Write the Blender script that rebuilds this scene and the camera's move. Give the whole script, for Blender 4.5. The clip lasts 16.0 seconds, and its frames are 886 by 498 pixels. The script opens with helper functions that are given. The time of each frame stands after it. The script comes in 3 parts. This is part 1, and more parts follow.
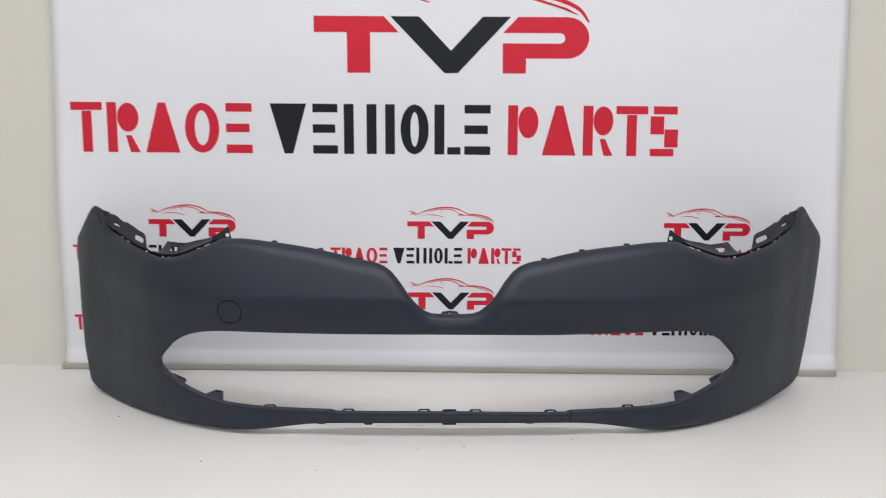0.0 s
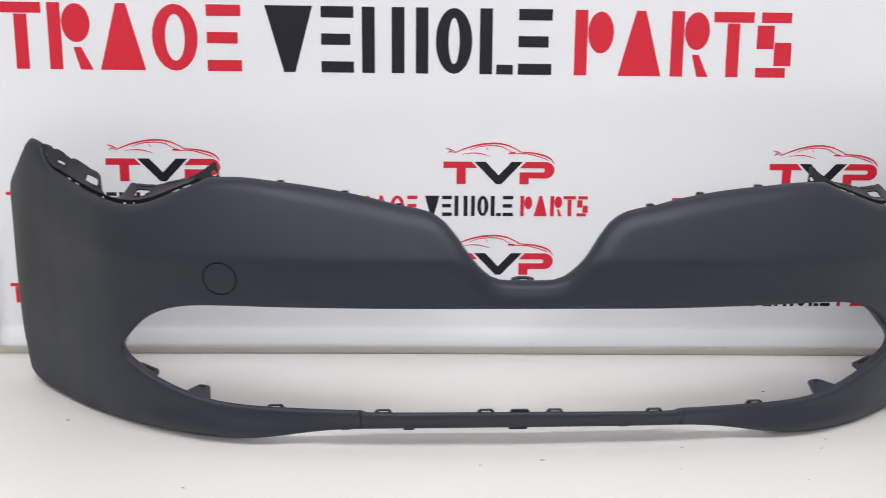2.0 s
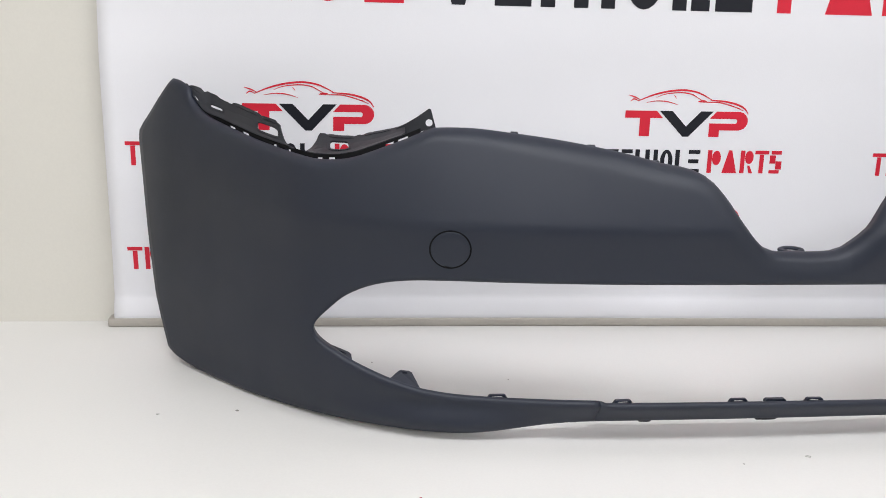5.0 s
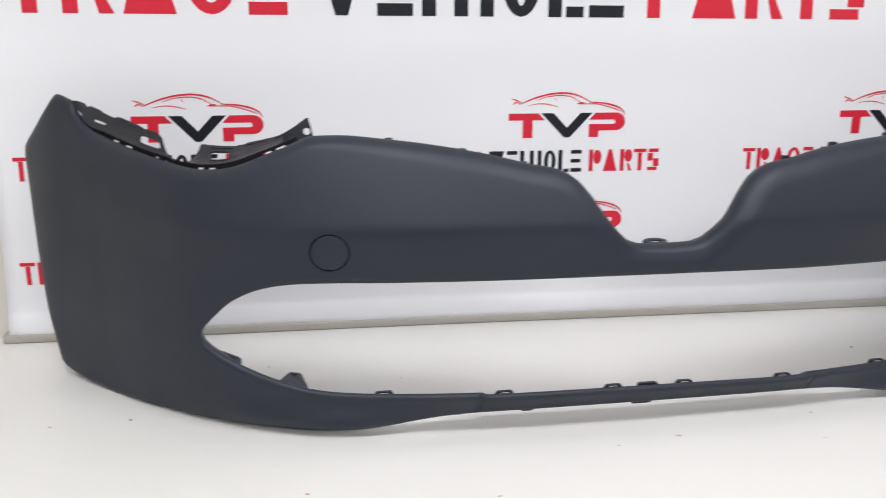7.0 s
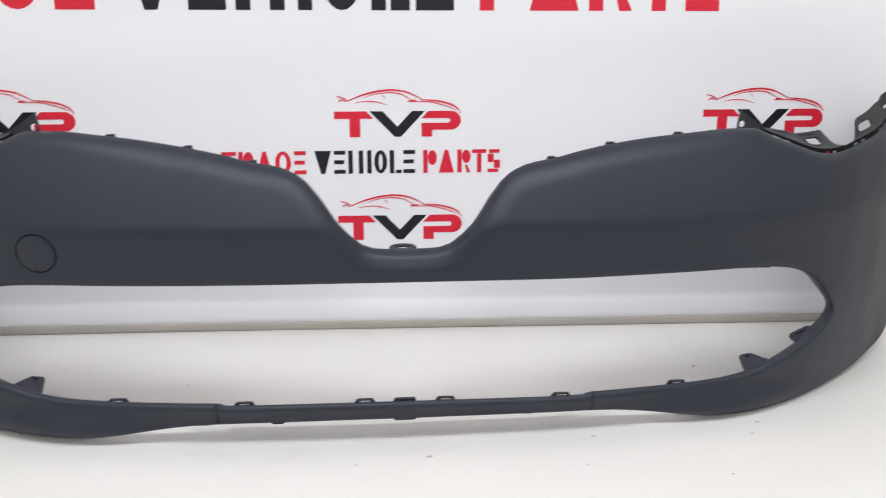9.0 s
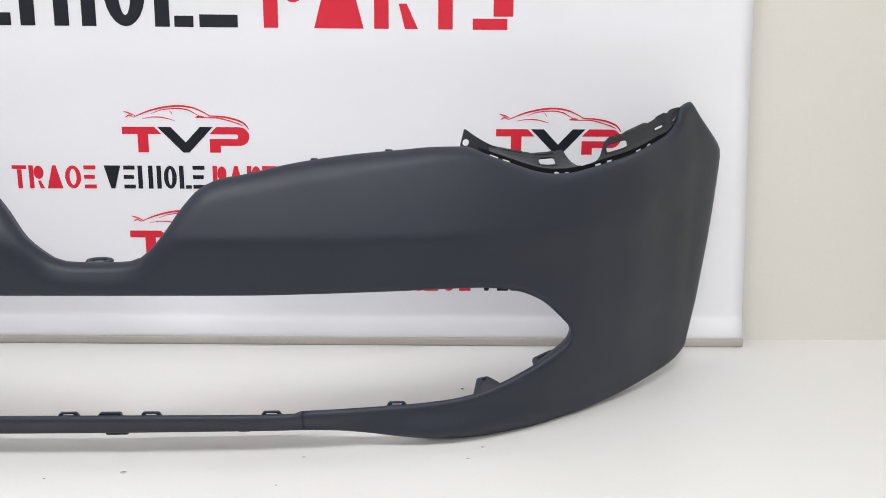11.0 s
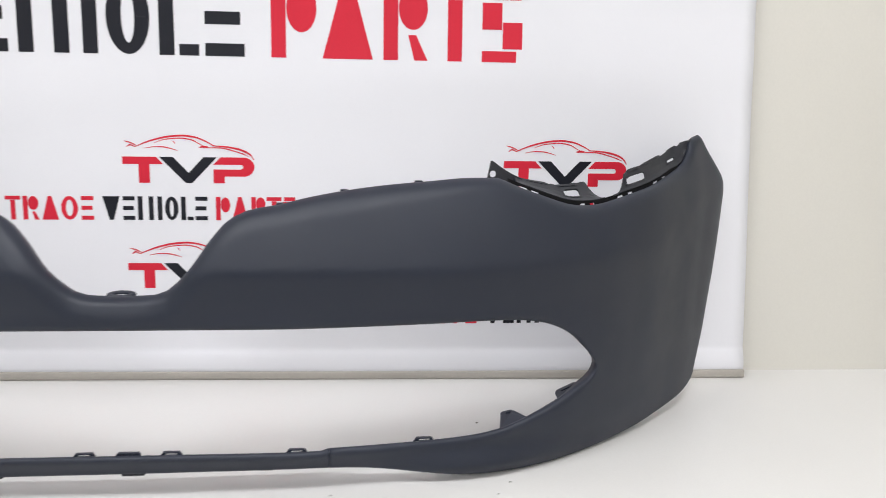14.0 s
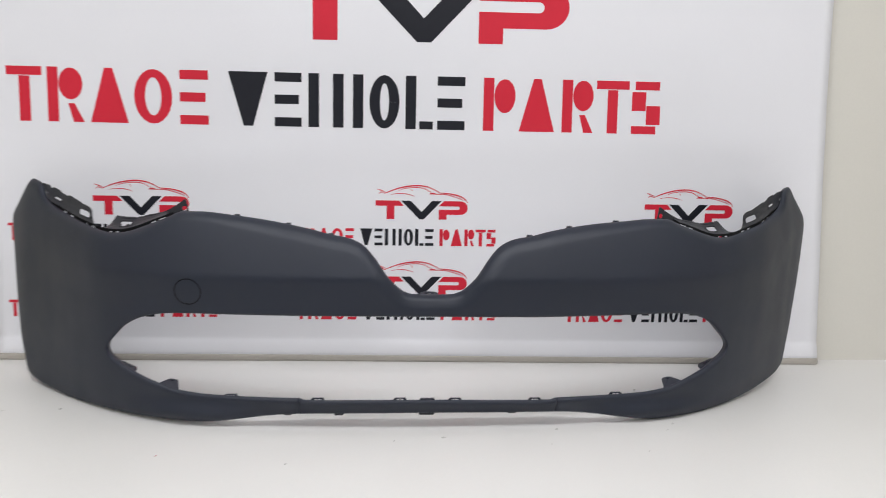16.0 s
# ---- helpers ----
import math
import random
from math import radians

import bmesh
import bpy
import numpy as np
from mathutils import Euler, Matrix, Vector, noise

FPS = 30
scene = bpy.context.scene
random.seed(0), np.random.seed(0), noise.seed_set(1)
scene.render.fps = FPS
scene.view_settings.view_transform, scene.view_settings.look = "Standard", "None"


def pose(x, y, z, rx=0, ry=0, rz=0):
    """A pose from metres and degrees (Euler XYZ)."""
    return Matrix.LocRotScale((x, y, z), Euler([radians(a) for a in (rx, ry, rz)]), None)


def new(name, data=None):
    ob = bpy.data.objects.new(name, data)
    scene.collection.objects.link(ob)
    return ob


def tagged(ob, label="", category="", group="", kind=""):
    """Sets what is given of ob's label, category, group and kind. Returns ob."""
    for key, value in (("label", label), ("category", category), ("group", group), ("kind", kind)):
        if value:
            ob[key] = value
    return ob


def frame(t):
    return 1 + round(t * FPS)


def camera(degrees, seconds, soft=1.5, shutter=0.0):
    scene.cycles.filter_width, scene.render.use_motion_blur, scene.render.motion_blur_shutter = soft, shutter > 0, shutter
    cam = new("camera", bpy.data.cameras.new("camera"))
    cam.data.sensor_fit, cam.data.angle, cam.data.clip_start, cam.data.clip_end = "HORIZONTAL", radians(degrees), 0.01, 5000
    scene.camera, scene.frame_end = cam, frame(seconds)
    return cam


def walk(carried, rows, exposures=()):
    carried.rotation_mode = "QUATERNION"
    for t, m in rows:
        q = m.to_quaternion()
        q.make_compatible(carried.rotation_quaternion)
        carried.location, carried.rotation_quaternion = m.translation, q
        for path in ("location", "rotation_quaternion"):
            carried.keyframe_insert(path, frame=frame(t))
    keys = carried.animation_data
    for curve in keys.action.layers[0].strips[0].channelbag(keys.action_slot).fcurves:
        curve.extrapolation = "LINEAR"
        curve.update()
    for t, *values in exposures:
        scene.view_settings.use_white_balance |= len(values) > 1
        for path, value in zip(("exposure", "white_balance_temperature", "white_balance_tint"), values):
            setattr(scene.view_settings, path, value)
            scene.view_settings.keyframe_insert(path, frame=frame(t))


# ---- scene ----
cam = camera(51.69, 16.0, soft=0.9, shutter=0.4)
METRES, EYE, TILT, LEAN, TURN = 3.6, 0.704, 0.0, 0.0, -0.1
ROWS = [
    (0.0, -0.0018, 0.0007, 0.0009, -0.09, -9.77, -0.25),
    (0.5, -0.0063, 0.0358, -0.0099, -2.16, -10.94, -0.13),
    (1.0, 0.0005, 0.0820, -0.0223, -0.30, -11.13, 0.31),
    (1.5, -0.0017, 0.1206, -0.0313, 0.95, -12.35, -0.54),
    (2.0, -0.0446, 0.1388, -0.0332, -2.17, -11.84, -0.51),
    (2.5, -0.0903, 0.1390, -0.0323, -3.06, -13.09, -0.43),
    (3.0, -0.1084, 0.1486, -0.0364, -0.91, -13.75, 0.08),
    (3.5, -0.1192, 0.1791, -0.0391, -0.57, -13.96, 0.51),
    (4.0, -0.1288, 0.2005, -0.0405, -1.40, -14.89, -0.35),
    (6.5, -0.1673, 0.2033, -0.0405, -9.11, -15.14, -0.50),
    (7.0, -0.1321, 0.1879, -0.0381, -9.42, -14.73, -0.34),
    (7.5, -0.0988, 0.1766, -0.0379, -9.24, -13.83, -0.19),
    (8.0, -0.0751, 0.1792, -0.0419, -8.14, -13.95, -0.07),
    (8.5, -0.0406, 0.1905, -0.0451, -4.17, -14.80, -3.13),
    (9.0, -0.0044, 0.1933, -0.0427, -4.05, -14.52, 0.06),
    (9.5, 0.0447, 0.1844, -0.0411, -3.22, -13.18, 0.02),
    (10.0, 0.0732, 0.1844, -0.0426, -3.89, -12.99, -0.19),
    (12.5, 0.1541, 0.2150, -0.0453, 3.58, -13.55, -0.62),
    (13.0, 0.1363, 0.2229, -0.0459, 0.70, -13.46, -0.80),
    (13.5, 0.1101, 0.2242, -0.0483, -2.35, -12.56, -1.29),
    (14.0, 0.0851, 0.1958, -0.0461, -5.01, -11.10, -1.03),
    (14.5, 0.0492, 0.1597, -0.0387, -5.10, -11.19, -1.34),
    (15.0, 0.0027, 0.1266, -0.0354, -6.05, -10.83, -1.24),
    (15.5, -0.0216, 0.0869, -0.0274, -6.46, -8.82, -2.31),
    (16.0, -0.0241, 0.0363, -0.0206, -3.99, -9.47, -1.18),
]
walk(cam, [(t, pose(0, 0, EYE, TILT, LEAN, TURN) @ pose(METRES * x, METRES * y, METRES * z, 90 + pitch, roll, yaw)) for t, x, y, z, yaw, pitch, roll in ROWS],
     exposures=[(0.0, -0.36), (0.5, -0.25), (1.0, -0.18), (2.0, -0.10), (4.0, -0.06), (9.0, -0.02), (10.0, -0.02), (12.5, -0.01), (14.0, 0.03), (14.5, 0.00), (15.0, -0.04), (15.5, -0.26), (16.0, -0.30)])

# ---- light ----
world = bpy.data.worlds.new("world")
scene.world = world
world.use_nodes = True
world.node_tree.nodes["Background"].inputs[0].default_value = (0.9, 0.95, 1.0, 1)
world.node_tree.nodes["Background"].inputs[1].default_value = 0.05


def area_lamp(name, x, y, z, sx, sy, watts, colour):
    data = bpy.data.lights.new(name, "AREA")
    data.shape, data.size, data.size_y, data.energy, data.color = "RECTANGLE", sx, sy, watts, colour
    ob = new(name, data)
    ob.matrix_world = pose(x, y, z)
    return ob


# Overhead pair, out of view, inferred from the soft shadows below the bumper.
area_lamp("unseen_ceiling_lamp", -0.68, 0.74, 2.46, 0.9, 0.6, 27.3, (0.945, 0.955, 0.995))
area_lamp("unseen_ceiling_lamp", 0.68, 0.74, 2.46, 0.9, 0.6, 27.3, (0.945, 0.955, 0.995))
# Added front fill with no known fixture, lighting banner and bumper from ahead.
area_lamp("unseen_ceiling_lamp", 0.0, -2.3, 2.46, 1.6, 0.75, 85, (0.945, 0.955, 0.995))


# ---- materials ----
def material(name, colour, rough=0.5, metal=0.0, grain=0.0, grain_scale=200.0, stain=0.0, stain_scale=3.0,
             bump=0.0, bump_scale=400.0, spec=0.5):
    m = bpy.data.materials.new(name)
    m.use_nodes = True
    nt = m.node_tree
    bsdf = nt.nodes["Principled BSDF"]
    bsdf.inputs["Roughness"].default_value = rough
    bsdf.inputs["Metallic"].default_value = metal
    bsdf.inputs["Specular IOR Level"].default_value = spec
    coord = nt.nodes.new("ShaderNodeTexCoord")

    def noise_node(scale, detail=4.0):
        n = nt.nodes.new("ShaderNodeTexNoise")
        n.inputs["Scale"].default_value, n.inputs["Detail"].default_value = scale, detail
        nt.links.new(coord.outputs["Object"], n.inputs["Vector"])
        return n

    def vary(socket_in, factor, amount):
        """Multiply a colour by 1 +- amount along a noise."""
        ramp = nt.nodes.new("ShaderNodeMapRange")
        ramp.inputs["From Min"].default_value, ramp.inputs["From Max"].default_value = 0.25, 0.75
        ramp.inputs["To Min"].default_value, ramp.inputs["To Max"].default_value = 1 - amount, 1 + amount
        nt.links.new(factor, ramp.inputs["Value"])
        mul = nt.nodes.new("ShaderNodeVectorMath")
        mul.operation = "SCALE"
        nt.links.new(socket_in, mul.inputs[0])
        nt.links.new(ramp.outputs["Result"], mul.inputs["Scale"])
        return mul.outputs["Vector"]

    rgb = nt.nodes.new("ShaderNodeRGB")
    rgb.outputs[0].default_value = (*colour, 1)
    out = rgb.outputs[0]
    if stain:
        out = vary(out, noise_node(stain_scale, 5).outputs["Fac"], stain)
    if grain:
        out = vary(out, noise_node(grain_scale, 2).outputs["Fac"], grain)
    nt.links.new(out, bsdf.inputs["Base Color"])
    if stain or grain:
        rr = nt.nodes.new("ShaderNodeMapRange")
        rr.inputs["To Min"].default_value, rr.inputs["To Max"].default_value = max(0, rough - 0.07), min(1, rough + 0.07)
        nt.links.new(noise_node(stain_scale * 4, 5).outputs["Fac"], rr.inputs["Value"])
        nt.links.new(rr.outputs["Result"], bsdf.inputs["Roughness"])
    if bump:
        b = nt.nodes.new("ShaderNodeBump")
        b.inputs["Strength"].default_value, b.inputs["Distance"].default_value = bump, 0.0008
        nt.links.new(noise_node(bump_scale, 3).outputs["Fac"], b.inputs["Height"])
        nt.links.new(b.outputs["Normal"], bsdf.inputs["Normal"])
    return m


PRIMER = material("grey_primer_plastic", (0.0086, 0.0131, 0.0268), 0.50, grain=0.06, grain_scale=900, stain=0.07, stain_scale=5, bump=0.10, bump_scale=1500, spec=0.50)
RAW = material("raw_dark_plastic", (0.020, 0.0215, 0.0275), 0.48, grain=0.10, grain_scale=500, stain=0.10, stain_scale=14, bump=0.15, bump_scale=900, spec=0.3)
# Near-black that paints the shade inside narrow gaps.
GAP = material("shaded_gap", (0.006, 0.006, 0.007), 0.7, spec=0.1)
VINYL = material("white_banner_vinyl", (0.825, 0.827, 0.868), 0.55, grain=0.012, grain_scale=700, stain=0.02, stain_scale=2.5, bump=0.12, bump_scale=500, spec=0.25)
RED = material("red_print", (0.66, 0.020, 0.045), 0.46, grain=0.04, grain_scale=600, stain=0.04, stain_scale=5, spec=0.3)
BLACK = material("black_print", (0.011, 0.012, 0.019), 0.46, grain=0.05, grain_scale=600, stain=0.05, stain_scale=5, spec=0.3)
RAIL = material("beige_rail", (0.44, 0.41, 0.37), 0.5, grain=0.04, stain=0.06, stain_scale=6)
FLOOR = material("white_floor_sheet", (0.775, 0.765, 0.748), 0.40, grain=0.012, grain_scale=300, stain=0.025, stain_scale=2.2, bump=0.05, bump_scale=120)
WALL = material("off_white_wall_paint", (0.72, 0.70, 0.645), 0.6, grain=0.012, grain_scale=260, stain=0.025, stain_scale=1.6, bump=0.12, bump_scale=220)
# Grey for the unseen south wall, set dark so the bumper's front reflects little.
GREY = material("unseen_wall_grey", (0.20, 0.20, 0.205), 0.7, grain=0.012, grain_scale=260, stain=0.03, stain_scale=1.6)
# Dark tone for the unseen front floor, cutting bounce onto the bumper.
DARK_FLOOR = material("unseen_dark_floor", (0.17, 0.165, 0.16), 0.7, grain=0.06, grain_scale=180, stain=0.12, stain_scale=1.5, bump=0.2, bump_scale=90)
CEIL = material("white_ceiling_paint", (0.82, 0.81, 0.79), 0.8, grain=0.02, stain=0.02)
DIRT = material("dark_dirt", (0.26, 0.245, 0.23), 0.8)
SCUFF = material("grey_scuff", (0.55, 0.54, 0.52), 0.7)
CHIP = material("red_chip", (0.45, 0.03, 0.03), 0.6)


# ---- mesh helpers ----
def mesh_object(name, bm, mat, parent=None, label="", smooth=True):
    me = bpy.data.meshes.new(name)
    bmesh.ops.recalc_face_normals(bm, faces=bm.faces)
    bm.to_mesh(me)
    bm.free()
    me.materials.append(mat)
    for p in me.polygons:
        p.use_smooth = smooth
    ob = new(name, me)
    ob.parent = parent
    if label:
        ob["label"] = label
    return ob


def part(name, bm, mat, parent, label="", smooth=True):
    return mesh_object(name, bm, mat, parent, label, smooth)


def box_bm(x0, x1, y0, y1, z0, z1, bevel=0.0, bm=None, segments=2):
    own = bmesh.new()
    bmesh.ops.create_cube(own, size=1)
    for v in own.verts:
        v.co = Vector((x0 + (v.co.x + 0.5) * (x1 - x0), y0 + (v.co.y + 0.5) * (y1 - y0), z0 + (v.co.z + 0.5) * (z1 - z0)))
    if bevel:
        bmesh.ops.bevel(own, geom=own.edges[:], offset=bevel, segments=segments, affect="EDGES", profile=0.5)
    if bm is None:
        return own
    tmp = bpy.data.meshes.new("tmp")
    own.to_mesh(tmp)
    own.free()
    bm.from_mesh(tmp)
    bpy.data.meshes.remove(tmp)
    return bm


def pchip(xs, ys):
    """A smooth curve without overshoot through the given places."""
    xs, ys = np.array(xs, float), np.array(ys, float)
    h, d = np.diff(xs), np.diff(ys) / np.diff(xs)
    m = np.zeros(len(xs))
    m[0], m[-1] = d[0], d[-1]
    for i in range(1, len(xs) - 1):
        if d[i - 1] * d[i] > 0:
            w1, w2 = 2 * h[i] + h[i - 1], h[i] + 2 * h[i - 1]
            m[i] = (w1 + w2) / (w1 / d[i - 1] + w2 / d[i])

    def f(x):
        x = min(max(float(x), xs[0]), xs[-1])
        i = min(int(np.searchsorted(xs, x, side="right")) - 1, len(xs) - 2)
        t = (x - xs[i]) / h[i]
        return (ys[i] * (1 + 2 * t) * (1 - t) ** 2 + h[i] * m[i] * t * (1 - t) ** 2
                + ys[i + 1] * t * t * (3 - 2 * t) + h[i] * m[i + 1] * t * t * (t - 1))
    return f


# ---- the room ----
WALL_Y = 2.302


def ground(x):
    """Height of the floor, which falls a little to one side."""
    return -0.0050 * (x + 1.0)


def tilted_slab(y0, y1, z0, z1):
    bm = box_bm(-1.42, 1.42, y0, y1, z0, z1)
    for v in bm.verts:
        v.co.z += ground(v.co.x)
    return bm


SHEET_Y = 1.22
tagged(mesh_object("floor", tilted_slab(SHEET_Y, WALL_Y, -0.10, 0.0), FLOOR, smooth=False),
       "white glossy sheet covering the studio floor", "floor", kind="structure")
# Added floor out of view, dark so the undercut front reflects less white.
tagged(mesh_object("floor_south", tilted_slab(-5.0, SHEET_Y, -0.10, -0.004), DARK_FLOOR, smooth=False),
       "unseen dark floor before the sheet, added to dim the bumper's reflections", "floor", kind="structure")
tagged(mesh_object("wall_north", box_bm(-1.42, 1.42, WALL_Y, WALL_Y + 0.1, -0.10, 2.5), WALL, smooth=False),
       "unseen off-white closing wall, set close to bounce light on the bumper behind the banner", "wall", kind="structure")
# Closes the room out of view; dark only to keep reflections low.
tagged(mesh_object("wall_south", box_bm(-1.42, 1.42, -5.1, -5.0, -0.10, 2.5), GREY, smooth=False),
       "unseen closing wall, dark grey to dim the bumper's reflections", "wall", kind="structure")
# Side walls are unseen; their nearness is chosen to brighten the bumper's corners.
tagged(mesh_object("wall_west", box_bm(-1.52, -1.42, -5.1, WALL_Y + 0.1, -0.10, 2.5), WALL, smooth=False),
       "unseen off-white closing wall, set close to bounce light on the bumper", "wall", kind="structure")
tagged(mesh_object("wall_east", box_bm(1.42, 1.52, -5.1, WALL_Y + 0.1, -0.10, 2.5), WALL, smooth=False),
       "unseen off-white closing wall, set close to bounce light on the bumper", "wall", kind="structure")
tagged(mesh_object("ceiling", box_bm(-1.52, 1.52, -5.1, WALL_Y + 0.1, 2.5, 2.6), CEIL, smooth=False),
       "plain white ceiling", "ceiling", kind="structure")


# ---- the banner ----
BAN_Y, BAN_TOP = 2.283, 1.62


# The cloth swells out over its foot and falls back to the wall higher up.
BILLOW = pchip([0.078, 0.15, 0.24, 0.34, 0.60, 0.95, 2.0], [0.0060, 0.0092, 0.0115, 0.0110, 0.0040, 0.0, 0.0])


def sag(x, z):
    """How far the cloth stands out of its plane: long soft waves and a few creases."""
    s = 0.0035 * math.sin(2.1 * x + 1.7 * z + 0.6) + 0.002 * math.sin(5.3 * x - 3.1 * z) + 0.0015 * math.sin(9.0 * z + 2.0 * x + 1.0)
    s += 0.0016 * math.exp(-((x - 0.86 + 0.1 * z) / 0.09) ** 2) - 0.0016 * math.exp(-((x + 0.80 + 0.12 * z) / 0.08) ** 2)
    s += 0.0025 * math.exp(-((z - 0.50 - 0.05 * x) / 0.05) ** 2)
    return s * min(1.0, z / 0.12) + kick(x, z) + (BILLOW(z) if z >= 0.078 else 0.0)


def kick(x, z):
    """How far the foot stands forward towards one end."""
    return 0.013 * max(0.0, min(1.0, (x + 0.25) / 1.1)) * max(0.0, 1 - z / 0.30) ** 1.5


def left_edge(z):
    return -0.965 + 0.016 * min(z, 1.0) + 0.002 * math.sin(9 * z)


def right_edge(z):
    return 1.010 - 0.028 * min(z, 1.0) + 0.003 * math.sin(7 * z + 1)


banner = new("printed_banner")
banner.location = (0, BAN_Y, 0)
tagged(banner, "white vinyl banner with red and black print hanging on the wall", "banner")


def hem_bulge(z):
    """The sewn pocket at the foot, bulging over its rod."""
    return HEM(z) if z < 0.0779 else 0.0


HEM = pchip([0.0140, 0.0165, 0.019, 0.026, 0.034, 0.042, 0.0475, 0.0525, 0.056, 0.064, 0.078], [0.0092, 0.0098, 0.0108, 0.0112, 0.0104, 0.0088, 0.0071, 0.0054, 0.0048, 0.0050, 0.0060])


def banner_sheet():
    bm = bmesh.new()
    nx = 90
    zs = [0.0140, 0.0165, 0.019] + [0.022 + 0.004 * i for i in range(7)] + [0.0475, 0.0500, 0.0525] + [0.056 + 0.004 * i for i in range(5)] + [0.078 + (BAN_TOP - 0.078) * i / 90 for i in range(91)]
    rows = []
    for z in zs:
        a, b = left_edge(z), right_edge(z)
        row = []
        for i in range(nx + 1):
            x = a + (b - a) * i / nx
            row.append(bm.verts.new((x, -sag(x, z) - hem_bulge(z) * (1 + 0.04 * math.sin(3 * x + 1)), z + ground(x) * max(0.0, 1 - z / 0.3))))
        rows.append(row)
    for r0, r1 in zip(rows, rows[1:]):
        for i in range(nx):
            bm.faces.new((r0[i], r0[i + 1], r1[i + 1], r1[i]))
    ob = part("sheet", bm, VINYL, banner, "white vinyl sheet with a folded hem pocket")
    thick = ob.modifiers.new("thickness", "SOLIDIFY")
    thick.thickness, thick.offset = 0.0008, 0
    return ob


banner_sheet()
rail_bm = box_bm(-0.976, 1.015, -0.0125, 0.016, 0.0, 0.0155, 0.003)
bmesh.ops.bisect_plane(rail_bm, geom=rail_bm.verts[:] + rail_bm.edges[:] + rail_bm.faces[:], plane_co=(-0.25, 0, 0), plane_no=(1, 0, 0))
bmesh.ops.bisect_plane(rail_bm, geom=rail_bm.verts[:] + rail_bm.edges[:] + rail_bm.faces[:], plane_co=(0.85, 0, 0), plane_no=(1, 0, 0))
for v in rail_bm.verts:
    v.co.y -= kick(v.co.x, 0)
    v.co.z += ground(v.co.x)
part("bottom_rail", rail_bm, RAIL, banner, "thin beige rail at the banner's foot")


# Printed shapes: flat ink outlines laid on the cloth.
def arc(cx, cz, rx, rz, a0, a1, n=14):
    return [(cx + rx * math.cos(radians(a0 + (a1 - a0) * i / n)), cz + rz * math.sin(radians(a0 + (a1 - a0) * i / n))) for i in range(n + 1)]


def stroke(points, width):
    """A ribbon along points, thin at both ends."""
    n, up, low = len(points), [], []
    for i, (x, z) in enumerate(points):
        x0, z0 = points[max(i - 1, 0)]
        x1, z1 = points[min(i + 1, n - 1)]
        d = math.hypot(x1 - x0, z1 - z0) or 1
        w = width * (0.25 + 0.75 * math.sin(math.pi * (0.06 + 0.88 * i / (n - 1)))) / 2
        up.append((x - (z1 - z0) / d * w, z + (x1 - x0) / d * w))
        low.append((x + (z1 - z0) / d * w, z - (x1 - x0) / d * w))
    return up + low[::-1]


def smooth_line(points, n=24):
    ts = list(range(len(points)))
    fx, fz = pchip(ts, [p[0] for p in points]), pchip(ts, [p[1] for p in points])
    return [(fx(i * (len(points) - 1) / n), fz(i * (len(points) - 1) / n)) for i in range(n + 1)]


def ink(name, outline, mat, label="", lift=0.0009):
    """An outline in x and z of the banner becomes one thin printed part."""
    bm = bmesh.new()
    bm.faces.new([bm.verts.new((x, 0, z)) for x, z in outline]).normal_update()
    bmesh.ops.triangulate(bm, faces=bm.faces[:])
    for _ in range(5):
        long = [e for e in bm.edges if e.calc_length() > 0.04]
        if not long:
            break
        bmesh.ops.subdivide_edges(bm, edges=long, cuts=1)
        bmesh.ops.triangulate(bm, faces=bm.faces[:])
    for v in bm.verts:
        v.co.y = -sag(v.co.x, v.co.z) - lift
    return part(name, bm, mat, banner, label, smooth=False)


# Emblem outlines, one unit wide.
BAR_AND_POST = [(0, .2015), (.253, .2015), (.307, .1445), (.2035, .1445), (.2035, 0), (.1195, 0), (.1195, .1445), (0, .1445)]
CHEVRON = [(.277, .2015), (.381, .2015), (.497, .080), (.612, .2015), (.714, .2015), (.523, 0), (.474, 0)]
HOOK = ([(.686, .1445), (.741, .2015)] + arc(.920, .1275, .080, .074, 90, -90, 16)
        + [(.771, .0535), (.771, 0), (.686, 0), (.686, .1075)] + arc(.895, .1260, .018, .0185, -90, 90, 8))
CAR_LINES = [
    (smooth_line([(.095, .276), (.17, .308), (.246, .334), (.363, .359), (.458, .366), (.554, .354), (.631, .324), (.700, .287)]), .0150),
    (smooth_line([(.680, .290), (.785, .283), (.900, .259), (.967, .225), (.998, .183)]), .0150),
    (smooth_line([(.240, .306), (.323, .335), (.438, .346), (.525, .334), (.575, .308), (.615, .287)]), .0090),
    (smooth_line([(.580, .276), (.615, .284), (.650, .282)]), .0130),
    (smooth_line([(.592, .274), (.727, .275), (.862, .246), (.958, .210)]), .0090),
    (smooth_line([(.165, .266), (.25, .279), (.304, .278), (.36, .268), (.419, .250)]), .0085),
    (smooth_line([(.019, .322), (.063, .309), (.112, .287)]), .0100),
    (smooth_line([(.035, .275), (.063, .292), (.102, .276)]), .0100),
    (smooth_line([(.381, .326), (.392, .316), (.402, .300)]), .0065),
    (smooth_line([(.87, .243), (.915, .230), (.945, .214)]), .0070),
]


def emblem(x, z, w):
    def at(ps):
        return [(x + w * a, z + w * b) for a, b in ps]
    main = ink("emblem", at(BAR_AND_POST), RED, "red bar with a post")
    for sub in [ink("emblem_wedge", at(CHEVRON), BLACK, "black chevron"), ink("emblem_hook", at(HOOK), RED, "red hook shape")] + [
            ink("emblem_stroke", at(stroke(p, t)), RED, "thin curved red stroke") for p, t in CAR_LINES]:
        sub.parent = main


